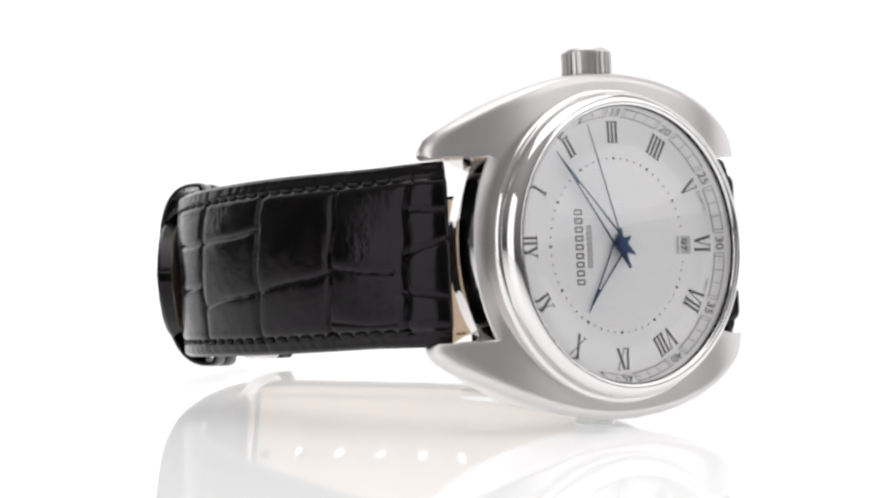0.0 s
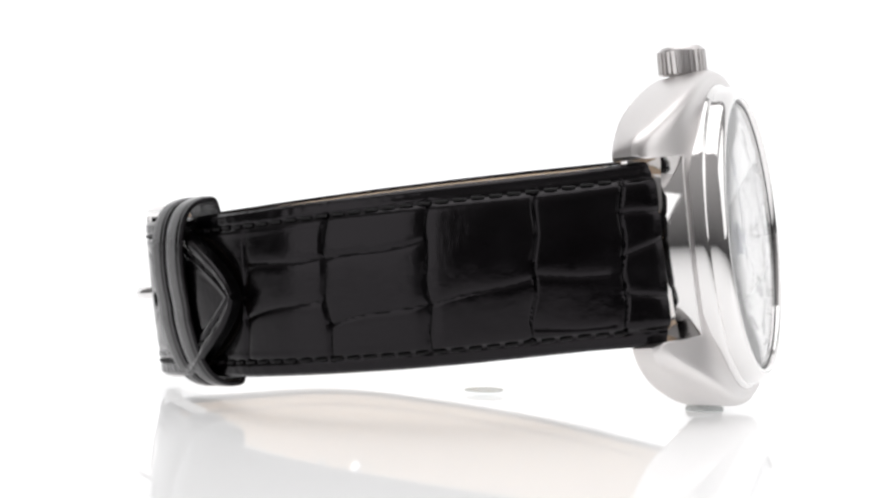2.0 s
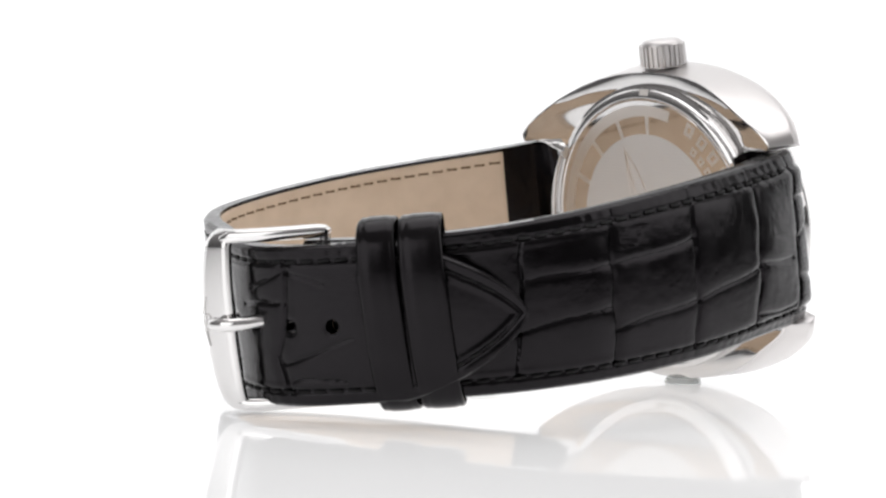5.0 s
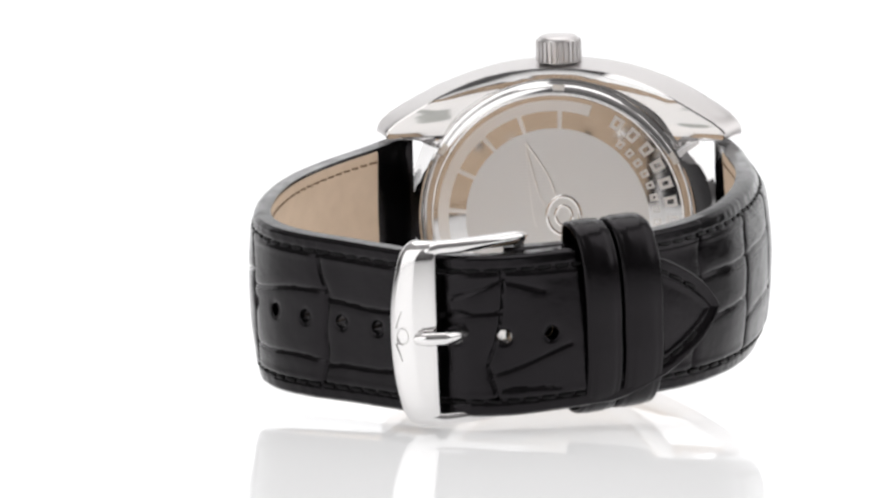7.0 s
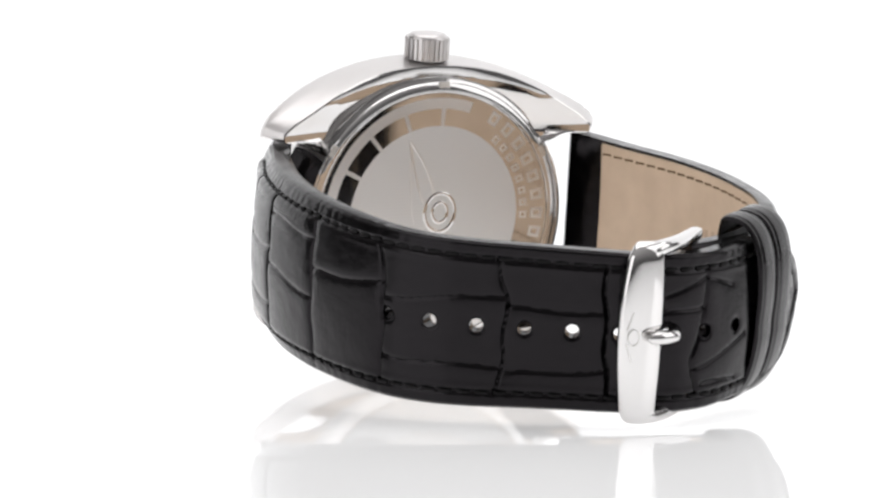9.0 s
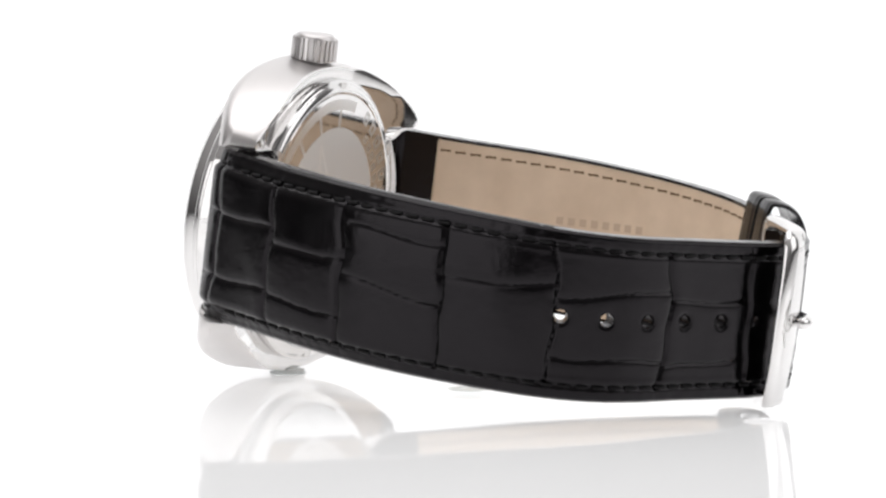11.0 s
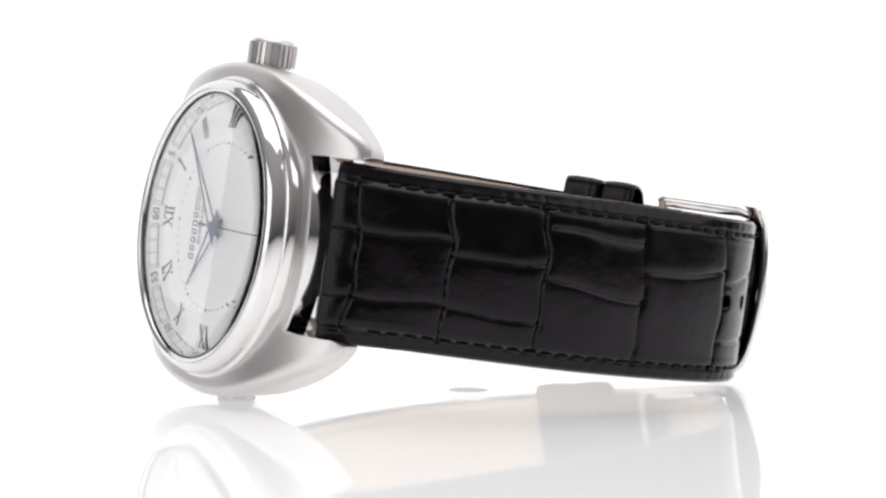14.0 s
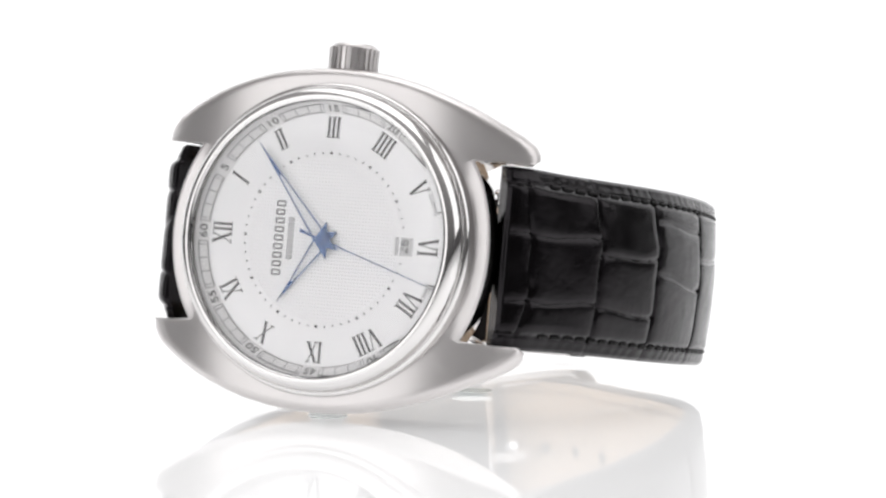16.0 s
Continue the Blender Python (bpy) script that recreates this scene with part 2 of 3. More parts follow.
def build_case():
    bm = bmesh.new()
    loop = case_loop()
    n = len(loop)
    rings = []

    def ring(f):
        rings.append([bm.verts.new(Vector(f(*v)) * MM) for v in loop])

    def inset(x, z, d):
        r = math.hypot(x, z)
        return x * (1 - d / r), z * (1 - d / r)

    def blend(x, z, a, r, k):
        cx, cz = r * math.cos(radians(a)), r * math.sin(radians(a))
        return cx + (x - cx) * k, cz + (z - cz) * k

    def is_notch(x, z):
        return abs(z) < 11.35 and abs(x) > 15

    ring(lambda x, z, a: (17.05 * math.cos(radians(a)), 3.0, 17.05 * math.sin(radians(a))))
    ring(lambda x, z, a: (19.0 * math.cos(radians(a)), 3.0, 19.0 * math.sin(radians(a))))
    for k in (0.0, 0.2, 0.4, 0.6, 0.8):
        def f(x, z, a, k=k):
            u, v = blend(*inset(x, z, 0.15 if is_notch(x, z) else 1.0), a, 19.2, k)
            return u, front_y(u, v), v
        ring(f)
    for d, dy in ((1.0, 0.0), (0.6, 0.15), (0.28, 0.45), (0.08, 0.95), (0.0, 1.6)):
        def f(x, z, a, d=d, dy=dy):
            if is_notch(x, z):
                d, dy = d * 0.15, dy * 0.15
            u, v = inset(x, z, d)
            return u, front_y(u, v) + dy, v
        ring(f)
    def back_edge(x, z):
        """Where the drafted side meets the back: the lugs are cut aslant towards the wrist."""
        far, high = abs(x), abs(z)
        u, v = far - 1.8 * smoothstep(8, 24, far), high - 0.7 * smoothstep(11.3, 14, high)
        if is_notch(x, z):
            w = smoothstep(21.6, 24, math.hypot(x, z))
            p, q = inset(far, high, 2.4)
            u, v = p + (u - p) * w, q + (v - q) * w
        return math.copysign(u, x), 6.9 + 2.3 * smoothstep(5, 22.5, far), math.copysign(v, z)

    for k in (0.35, 0.7, 0.95):
        def f(x, z, a, k=k):
            u, y, v = back_edge(x, z)
            y0 = front_y(x, z) + (0.24 if is_notch(x, z) else 1.6)
            g = k
            if is_notch(x, z):
                step = 0.0 if k < 0.6 else k
                g = step + (k - step) * smoothstep(21.6, 24, math.hypot(x, z))
            return x + (u - x) * g, y0 + (y - y0) * k, z + (v - z) * g
        ring(f)
    for d, dy in ((0.03, -0.06), (0.25, 0.0)):
        def f(x, z, a, d=d, dy=dy):
            u, y, v = back_edge(x, z)
            u, v = inset(u, v, d)
            return u, y + dy, v
        ring(f)
    for k in (0.66, 0.33, 0.0):
        def f(x, z, a, k=k):
            u, y, v = back_edge(x, z)
            u, v = blend(*inset(u, v, 0.25), a, 18.6, k)
            return u, 6.9 + (y - 6.9) * k, v
        ring(f)
    for r, (p, q) in enumerate(zip(rings, rings[1:])):
        for i in range(n):
            j = (i + 1) % n
            f = bm.faces.new((p[i], p[j], q[j], q[i]))
            c = f.calc_center_median() / MM
            if 10 <= r < len(rings) - 5 and is_notch(c.x, c.z) and math.hypot(c.x, c.z) < 24 or r >= len(rings) - 5:
                f.material_index = 1
    ob = part("case", bm, brushed, watch, "brushed steel cushion case with four lugs", smooth=28)
    ob.data.materials.append(steel)
    return ob


case = build_case()


def spun(name, profile, mat, parent, label="", steps=160, **kw):
    bm = bmesh.new()
    revolve(bm, profile, steps, **kw)
    return part(name, bm, mat, parent, label)


bezel = spun("bezel", [(19.5, 2.4), (19.5, -0.25), (19.44, -0.55), (19.3, -0.8), (19.1, -0.95), (18.95, -0.97), (18.9, -1.2), (18.84, -1.75), (18.68, -2.25), (18.42, -2.68), (18.1, -2.98), (17.75, -3.15), (17.45, -3.17), (17.2, -3.07), (17.08, -2.88), (17.05, -2.6), (17.05, 0.5)], steel, watch, "polished steel bezel")
crystal = spun("crystal", [(0, -2.85), (8, -2.78), (13, -2.66), (16.4, -2.52), (16.85, -2.47), (17.02, -2.35), (17.02, -1.6), (16.9, -1.56), (12, -1.62), (6, -1.68), (0, -1.7)], glass, watch, "clear domed crystal")
crystal.visible_shadow = False
dial = spun("dial", [(10.05, 0.03), (10.1, -0.02), (10.3, -0.03), (10.35, 0.0), (15.6, 0), (15.6, 0.5), (0, 0.5)], dial_mat, watch, "silver-white dial")
spun("dial_centre", [(0, 0.02), (10.1, 0.02)], waffle, dial, "silver-white dial centre with woven relief")
ring_mat = bumped(material("minute_ring_paint", (0.84, 0.83, 0.83), 0.4), 3000, 0.05, 0.00001)
rehaut = spun("rehaut", [(15.45, 0.02), (16.98, -1.52), (17.04, -1.0), (17.04, 0.3), (15.7, 0.3)], ring_mat, watch, "sloping silver minute ring")


# -- prints on the dial --
def spoke(h):
    """Outward and clockwise directions at an hour, three o'clock up."""
    a = radians((h - 3) * 30)
    return Vector((math.sin(a), math.cos(a))), Vector((math.cos(a), -math.sin(a)))


def stroke(bm, a, b, width, place, y0, y1):
    d = (Vector(b) - Vector(a)).normalized()
    n = Vector((-d.y, d.x)) * (width / 2)
    quad = [Vector(a) + n, Vector(a) - n, Vector(b) - n, Vector(b) + n]
    prism(bm, [place(p) for p in quad], y0, y1)


GLYPH = {"I": 0.62, "V": 1.5, "X": 1.5}


def numeral(text, h):
    bm = bmesh.new()
    out, right = spoke(h)
    total = sum(GLYPH[c] for c in text)
    x = -total / 2

    def place(p):
        v = out * (13.85 + p.y) + right * p.x
        return v.x, v.y

    lift = 0
    for c in text:
        w = GLYPH[c]
        m = x + w / 2
        lift += 0.002
        y0, y1 = -0.05 - lift, 0.01
        if c == "I":
            stroke(bm, (m, -1.15), (m, 1.15), 0.30, place, y0, y1)
            for e in (-1.2, 1.2):
                stroke(bm, (m - 0.32, e), (m + 0.32, e), 0.10, place, y0 - 0.001, y1)
        else:
            a, b = ((m - 0.55, 1.15), (m, -1.2)) if c == "V" else ((m - 0.5, 1.15), (m + 0.5, -1.15))
            stroke(bm, a, b, 0.32, place, y0, y1)
            a, b = ((m + 0.55, 1.15), (m, -1.2)) if c == "V" else ((m + 0.5, 1.15), (m - 0.5, -1.15))
            stroke(bm, a, b, 0.12, place, y0 - 0.003, y1)
            for e in ((1.2,) if c == "V" else (-1.2, 1.2)):
                for k in (-0.52, 0.52):
                    stroke(bm, (m + k - 0.27, e), (m + k + 0.27, e), 0.10, place, y0 - 0.005, y1)
        x += w
    return part("roman_numeral", bm, ink, dial, smooth=0)


for h, text in enumerate(("I", "II", "III", "IIII", "V", "VI", "VII", "VIII", "IX", "X", "XI", "XII"), 1):
    numeral(text, h)


def words(text, size, bold=0.0):
    """Letters as flat triangles: points (x, y) in the size's units, and faces."""
    cu = bpy.data.curves.new("letters", "FONT")
    cu.body, cu.size, cu.offset, cu.align_x, cu.align_y, cu.resolution_u = text, size, bold, "CENTER", "CENTER", 3
    ob = new("letters", cu)
    me = bpy.data.meshes.new_from_object(ob.evaluated_get(bpy.context.evaluated_depsgraph_get()))
    pts, faces = [v.co.xy for v in me.vertices], [tuple(p.vertices) for p in me.polygons]
    bpy.data.objects.remove(ob)
    bpy.data.meshes.remove(me)
    bpy.data.curves.remove(cu)
    return pts, faces


def flat_mesh(name, pts, faces, mat, parent, label=""):
    me = bpy.data.meshes.new(name)
    me.from_pydata([tuple(c * MM for c in p) for p in pts], [], faces)
    me.materials.append(mat)
    ob = new(name, me)
    ob.parent = parent
    if label:
        ob["label"] = label
    return ob


def on_ring(minute, rho):
    """A point of the sloping minute ring, rho from its foot to its rim."""
    a = radians((minute - 15) * 6)
    r = 15.45 + 1.53 * rho
    return r * math.sin(a), 0.02 - 1.54 * rho - 0.03, r * math.cos(a)


for k in range(12):
    minute = 5 * (k + 1)
    pts, faces = words(str(minute), 1.7, 0.04)
    flat_mesh("minute_number", [on_ring(minute + p.x / 15.9 / radians(6), 0.42 + p.y * 0.40) for p in pts], faces, grey_ink, rehaut)
    pts, faces = [], []
    start, stop = minute + 0.75, minute + 4.25

    def strip(a, b, r0, r1, n):
        base = len(pts)
        for i in range(n + 1):
            m = a + (b - a) * i / n
            pts.extend((on_ring(m, r0), on_ring(m, r1)))
        for i in range(n):
            faces.append((base + 2 * i, base + 2 * i + 1, base + 2 * i + 3, base + 2 * i + 2))

    strip(start, stop, 0.10, 0.16, 8)
    strip(start, stop, 0.70, 0.75, 8)
    for m in (start, minute + 1, minute + 2, minute + 3, minute + 4, stop):
        strip(m - 0.025, m + 0.025, 0.16, 0.70, 1)
    flat_mesh("minute_track", pts, faces, grey_ink, rehaut)

bm = bmesh.new()
for m in range(60):
    a = radians(m * 6)
    r = 0.20 if m % 5 == 0 else 0.12
    x, z = 10.72 * math.sin(a), 10.72 * math.cos(a)
    if x > 9.0 and abs(z) < 2.0:
        continue
    prism(bm, [(x + r * math.cos(t * math.pi / 4), z + r * math.sin(t * math.pi / 4)) for t in range(8)], -0.05, 0.01)
part("minute_dots", bm, ink, dial, smooth=0)

# maker's mark as plain blocks, two rows, read with twelve o'clock up
for row_x, z0, z1, count, tall, line in ((-6.15, -4.7, 4.9, 9, 1.05, 0.2), (-4.55, -2.6, 2.7, 8, 0.6, 0.13)):
    bm = bmesh.new()
    pitch = (z1 - z0) / count
    for k in range(count):
        za, zb = z0 + pitch * k, z0 + pitch * (k + 0.52)
        xa, xb = row_x - tall / 2, row_x + tall / 2
        for m, (a, b) in enumerate((((xa, za), (xb, za)), ((xa, zb), (xb, zb)), ((xa, za), (xa, zb)), ((xb, za), (xb, zb)))):
            stroke(bm, a, b, line, lambda p: (p.x, p.y), -0.03 - 0.002 * m, 0.03)
    part("maker_mark", bm, mark_ink, dial, smooth=0)

for text, minute in (("QUARTZ", 26.6), ("SWISS", 33.4)):
    pts, faces = words(text, 0.72)
    shown = []
    for p in pts:
        a = radians((minute - 15) * 6 - math.degrees(p.x / 15.1))
        r = 15.05 - p.y
        shown.append((r * math.sin(a), -0.012, r * math.cos(a)))
    flat_mesh("lettering", shown, faces, ink, dial)

# date window
bm = bmesh.new()
prism(bm, [(9.55, -1.25), (11.95, -1.25), (11.95, 1.0), (9.55, 1.0)], -0.012, 0.02)
window = part("date_window", bm, date_mat, dial, "pale grey date window", smooth=0)
bm = bmesh.new()
for a, b in (((9.45, -1.35), (9.45, 1.1)), ((12.05, -1.35), (12.05, 1.1)), ((9.4, -1.35), (12.1, -1.35)), ((9.4, 1.1), (12.1, 1.1))):
    stroke(bm, a, b, 0.14, lambda p: (p.x, p.y), -0.06, 0.02)
part("date_frame", bm, dial_mat, dial, smooth=0)
pts, faces = words("26", 2.0)
flat_mesh("date_number", [(10.75 - p.y, -0.016, -0.12 + p.x * 0.9) for p in pts], faces, ink, dial)


# -- hands --
def hand(name, length, base, lift, tail):
    """A pierced pointed hand that points to +z, in its own space."""
    bm = bmesh.new()
    y0, y1 = lift - 0.07, lift + 0.07
    solid = length * 0.66
    for k in (-1, 1):
        prism(bm, [(k * base, 0.5), (k * (base - 0.2), 0.5), (k * 0.14, solid), (k * 0.28, solid)][::k], y0, y1)
    prism(bm, [(-0.28, solid), (0.28, solid), (0, length)], y0, y1)
    prism(bm, [(-base, 0.55), (0, 0.1), (base, 0.55), (0.9, -0.6), (0.95, -tail), (0, -tail * 0.55), (-0.95, -tail), (-0.9, -0.6)], y0 - 0.004, y1 + 0.004)
    return part(name, bm, blue, watch, "blued steel skeleton hand", smooth=0)


hour_hand = hand("hour_hand", 9.9, 1.0, -0.42, 2.0)
hour_hand.matrix_basis = pose(0, 0, 0, 0, (304.1 - 90), 0)
minute_hand = hand("minute_hand", 15.0, 0.9, -0.75, 2.4)
minute_hand.matrix_basis = pose(0, 0, 0, 0, (50.2 - 90), 0)
bm = bmesh.new()
prism(bm, [(-0.09, -3.0), (0.09, -3.0), (0.09, 0), (0.05, 15.4), (-0.05, 15.4), (-0.09, 0)], -1.12, -1.03)
prism(bm, [(-0.22, -3.0), (0.22, -3.0), (0.16, -1.3), (-0.16, -1.3)], -1.125, -1.025)
revolve(bm, [(0, -1.22), (0.45, -1.2), (0.55, -1.1), (0.55, -0.9), (0, -0.9)], 24)
second_hand = part("second_hand", bm, blue, watch, "thin blued steel seconds hand")

# -- crown --
crown = spun("crown", [(0, 24.75), (1.9, 24.75), (2.0, 24.68), (2.2, 24.68), (2.3, 24.72), (2.5, 24.6), (2.7, 24.4), (2.8, 24.15), (2.83, 23.8), (2.83, 21.6), (2.78, 21.35), (2.6, 21.1), (1.75, 21.05), (1.75, 19.8)], brushed, watch, "fluted steel crown", 64, axis="z", centre=(0, 3.75, 0))
for k in range(26):
    bm = bmesh.new()
    a = 2 * math.pi * k / 26
    prism(bm, [(-0.24, 21.3), (-0.28, 21.6), (-0.28, 23.7), (-0.2, 24.15), (0.2, 24.15), (0.28, 23.7), (0.28, 21.6), (0.24, 21.3)], -3.1, -2.7)
    for v in bm.verts:
        if v.co.y < -0.003:
            v.co.x *= 0.72
        v.co = Matrix.Rotation(a, 3, "Z") @ v.co + Vector((0, 3.75 * MM, 0))
    part("crown_rib", bm, brushed, crown, smooth=0)

# -- case back --
back = spun("case_back", [(18.7, 6.4), (19.15, 6.9), (19.2, 7.5), (19.1, 7.9), (18.7, 8.05), (18.6, 8.3), (18.3, 8.55), (17.55, 8.6), (17.45, 8.45), (17.3, 8.42), (17.2, 8.55), (0, 8.55)], steel, watch, "polished steel case back with engraving")
for k in range(6):
    bm = bmesh.new()
    a = radians(k * 60 + 28)
    for v_r in (0,):
        prism(bm, [(17.75, -0.8), (18.75, -0.8), (18.75, 0.8), (17.75, 0.8)], 8.2, 8.575)
    for v in bm.verts:
        v.co = Matrix.Rotation(a, 3, "Y") @ v.co
    part("key_slot", bm, satin, back, smooth=0)


def arc_plate(r0, r1, a0, a1, y, mat, name="engraving", n=24):
    """A thin plate on the case back between two radii and two angles (degrees from up, towards +x)."""
    bm = bmesh.new()
    rows = []
    for i in range(n + 1):
        a = radians(a0 + (a1 - a0) * i / n)
        rows.append([bm.verts.new((r * math.sin(a) * MM, y * MM, r * math.cos(a) * MM)) for r in (r0, r1)])
    for p, q in zip(rows, rows[1:]):
        bm.faces.new((p[0], p[1], q[1], q[0]))
    return part(name, bm, mat, back, smooth=0)


arc_plate(0.0, 12.7, 0, 360, 8.556, lined, "brushed_disc", 96)
arc_plate(15.1, 16.6, -18, 128, 8.556, satin)
for a in range(-4, 140, 22):
    arc_plate(12.7, 15.1, a, a + 2.4, 8.556, satin, n=3)


def hollow_block(r0, r1, a0, a1, line):
    """A letter-sized frame of the maker's mark, engraved round the rim."""
    side = math.degrees(line / r1)
    bm = bmesh.new()
    for ra, rb, aa, ab in ((r0, r0 + line, a0, a1), (r1 - line, r1, a0, a1), (r0 + line, r1 - line, a0, a0 + side), (r0 + line, r1 - line, a1 - side, a1)):
        quad = [(r, radians(t)) for r, t in ((ra, aa), (rb, aa), (rb, ab), (ra, ab))]
        bm.faces.new([bm.verts.new((r * math.sin(t) * MM, 8.556 * MM, r * math.cos(t) * MM)) for r, t in quad])
    part("engraving", bm, satin, back, smooth=0)


for k in range(9):
    hollow_block(14.95, 16.75, -35.2 - 9.6 * k, -29.8 - 9.6 * k, 0.46)
for k in range(8):
    hollow_block(13.2, 14.3, -42.4 - 7.2 * k, -38.4 - 7.2 * k, 0.3)


def tube(bm, pts, radius, sides=10):
    """A round bar along points in millimetres."""
    pts = [Vector(p) for p in pts]
    rings = []
    for i, p in enumerate(pts):
        d = (pts[min(i + 1, len(pts) - 1)] - pts[max(i - 1, 0)]).normalized()
        u = d.orthogonal().normalized() if i == 0 else (u - d * u.dot(d)).normalized()
        v = d.cross(u)
        r = radius[i] if isinstance(radius, (list, tuple)) else radius
        rings.append([bm.verts.new((p + (u * math.cos(2 * math.pi * k / sides) + v * math.sin(2 * math.pi * k / sides)) * r) * MM) for k in range(sides)])
    for p, q in zip(rings, rings[1:]):
        for k in range(sides):
            bm.faces.new((p[k], q[k], q[(k + 1) % sides], p[(k + 1) % sides]))
    bm.faces.new(rings[0])
    bm.faces.new(rings[-1][::-1])


# emblem on the brushed disc: two ovals and curved blades
for pts, r in (([(2.3 * math.cos(t / 16 * math.pi) - 0.9, 8.56, 2.7 * math.sin(t / 16 * math.pi) + 0.6) for t in range(33)], 0.26),
               ([(1.15 * math.cos(t / 12 * math.pi) - 0.9, 8.56, 1.4 * math.sin(t / 12 * math.pi) + 0.6) for t in range(25)], 0.22),
               ([(0.2 + 3.9 * (t / 12) ** 1.5, 8.56, 3.3 + 7.4 * (t / 12)) for t in range(13)], 0.19),
               ([(1.6 + 2.5 * (t / 12) ** 0.7, 8.56, 1.8 + 8.9 * (t / 12)) for t in range(13)], 0.19),
               ([(2.9 + 1.2 * (t / 12) ** 0.5, 8.56, -1.0 + 11.7 * (t / 12)) for t in range(13)], 0.10)):
    bm = bmesh.new()
    tube(bm, pts, r, 6)
    for v in bm.verts:
        v.co.y = (8.556 + (v.co.y / MM - 8.56) * 0.25) * MM
    part("emblem", bm, satin if r < 0.2 else steel, back)

# -- strap --
ZOFF = -0.35


def falls(v, a, b):
    t = np.clip((v - a) / (b - a), 0, 1)
    return t * t * (3 - 2 * t)


def bow_at(s, w):
    """How far the strap curves inward across its width at s."""
    return 0.9 * falls(s, 99, 108) * (w / 10) ** 2 + 0.95 * ((w / 10) ** 2 - 0.7) * falls(s, 4, 20) * (1 - falls(s, 48, 66))


def to_segment(S, W, a, b):
    ax, ay = a
    dx, dy = b[0] - ax, b[1] - ay
    t = np.clip(((S - ax) * dx + (W - ay) * dy) / (dx * dx + dy * dy), 0, 1)
    return np.hypot(S - ax - t * dx, W - ay - t * dy)


def build_strap(name, path, half, thick, across, along, holes, label, start, ds=0.15, nw=124):
    """Padded strap with embossed creases. half and thick give half width and thickness at s; across: creases as s at four heights; along: creases as (s, w, s, w)."""
    L = path.length
    ns = int(L / ds)
    s1 = np.linspace(start, L, ns + 1)
    hw1 = np.array([half(s) for s in s1])
    th1 = np.array([thick(s) for s in s1])
    u = np.linspace(-1, 1, nw + 1)
    u = np.sign(u) * (1 - (1 - np.abs(u)) ** 1.15)
    S, W = np.repeat(s1[:, None], nw + 1, 1), hw1[:, None] * u[None, :]
    HW, TH = np.repeat(hw1[:, None], nw + 1, 1), np.repeat(th1[:, None], nw + 1, 1)
    E = HW - np.abs(W)
    near = np.full(S.shape, 99.0)
    for row in across:
        pts = list(zip(row, (11.5, 3.5, -3.5, -11.5)))
        for a, b in zip(pts, pts[1:]):
            near = np.minimum(near, to_segment(S + 0.18 * np.sin(W * 0.9 + row[0]), W, a, b))
    thin = np.full(S.shape, 99.0)
    for a, b, c, d in along:
        thin = np.minimum(thin, to_segment(S, W + 0.22 * np.sin(S * 0.42 + a), (a, b), (c, d)))
    drop = (TH - 2.1) * 0.72 * (1 - falls(E, 0.2, 3.4)) + 0.45 * (1 - falls(E, 0.0, 0.55)) ** 2
    drop += (0.26 + 0.05 * np.sin(S * 2.793 + 0.6 * np.sin(S * 0.37))) * np.exp(-((E - 1.9) / 0.30) ** 2)
    drop += 0.022 * np.sin(S * 2.793 + 1.9 + 1.9 * np.sin(S * 0.53)) * np.exp(-((E - 0.9) / 0.6) ** 2)
    drop -= 0.06 * np.exp(-((E - 2.65) / 0.4) ** 2)
    drop += 0.5 * (1 - falls(S - start, 0.0, 0.8)) ** 2
    inner = falls(E, 1.2, 2.4) * 0.85 + 0.15
    drop += (0.32 * np.exp(-(near / 0.24) ** 2) + 0.13 * np.exp(-(near / 0.9) ** 2)) * inner
    drop += (0.20 * np.exp(-(thin / 0.2) ** 2) + 0.07 * np.exp(-(thin / 0.7) ** 2)) * inner
    drop += 0.02 * np.sin(S * 0.41 + 0.5 * np.sin(W * 0.3)) * np.sin(W * 0.5 + 0.9) * inner
    drop += 0.005 * np.sin(S * 1.1 + 0.8 * np.sin(W * 0.5 + 0.4)) * np.sin(W * 0.85 + 1.1 * np.sin(S * 0.5)) * inner
    drop += 0.0015 * np.sin(S * 3.3 + 1.7 * np.sin(W * 1.6)) * np.sin(W * 2.9 + 1.4 * np.sin(S * 1.5)) * inner
    drop += 0.003 * np.sin(S * 6.1 + 0.6 * np.sin(W * 1.3)) * (0.5 + 0.5 * np.sin(W * 0.8 + 2 * np.sin(S * 0.21))) * inner
    f = np.clip(s1 / path.step, 0, len(path.p) - 1.001)
    i0 = f.astype(int)
    k = (f - i0)[:, None]
    P, N = np.array([tuple(p) for p in path.p]), np.array([tuple(p) for p in path.n])
    base, nor = P[i0] * (1 - k) + P[i0 + 1] * k, N[i0] * (1 - k) + N[i0 + 1] * k
    snapped = np.zeros(S.shape, bool)
    hole_r = 0.85
    for h in holes:
        d = np.hypot(S - h, W)
        m = (d < hole_r) & (d > 1e-6)
        snapped |= d < hole_r
        drop += 0.14 * np.exp(-((d - hole_r) / 0.3) ** 2) * (d >= hole_r)
        g = hole_r / np.where(d > 1e-6, d, 1)
        S, W = np.where(m, h + (S - h) * g, S), np.where(m, W * g, W)
    # shift along the strap where holes moved points
    dS = (S - s1[:, None])[..., None]
    tang = np.stack([nor[:, 1], -nor[:, 0]], 1)
    tang *= np.sign(np.sum(tang * np.gradient(base, axis=0), 1))[:, None]
    verts, faces = [], []
    bow = bow_at(S, W)

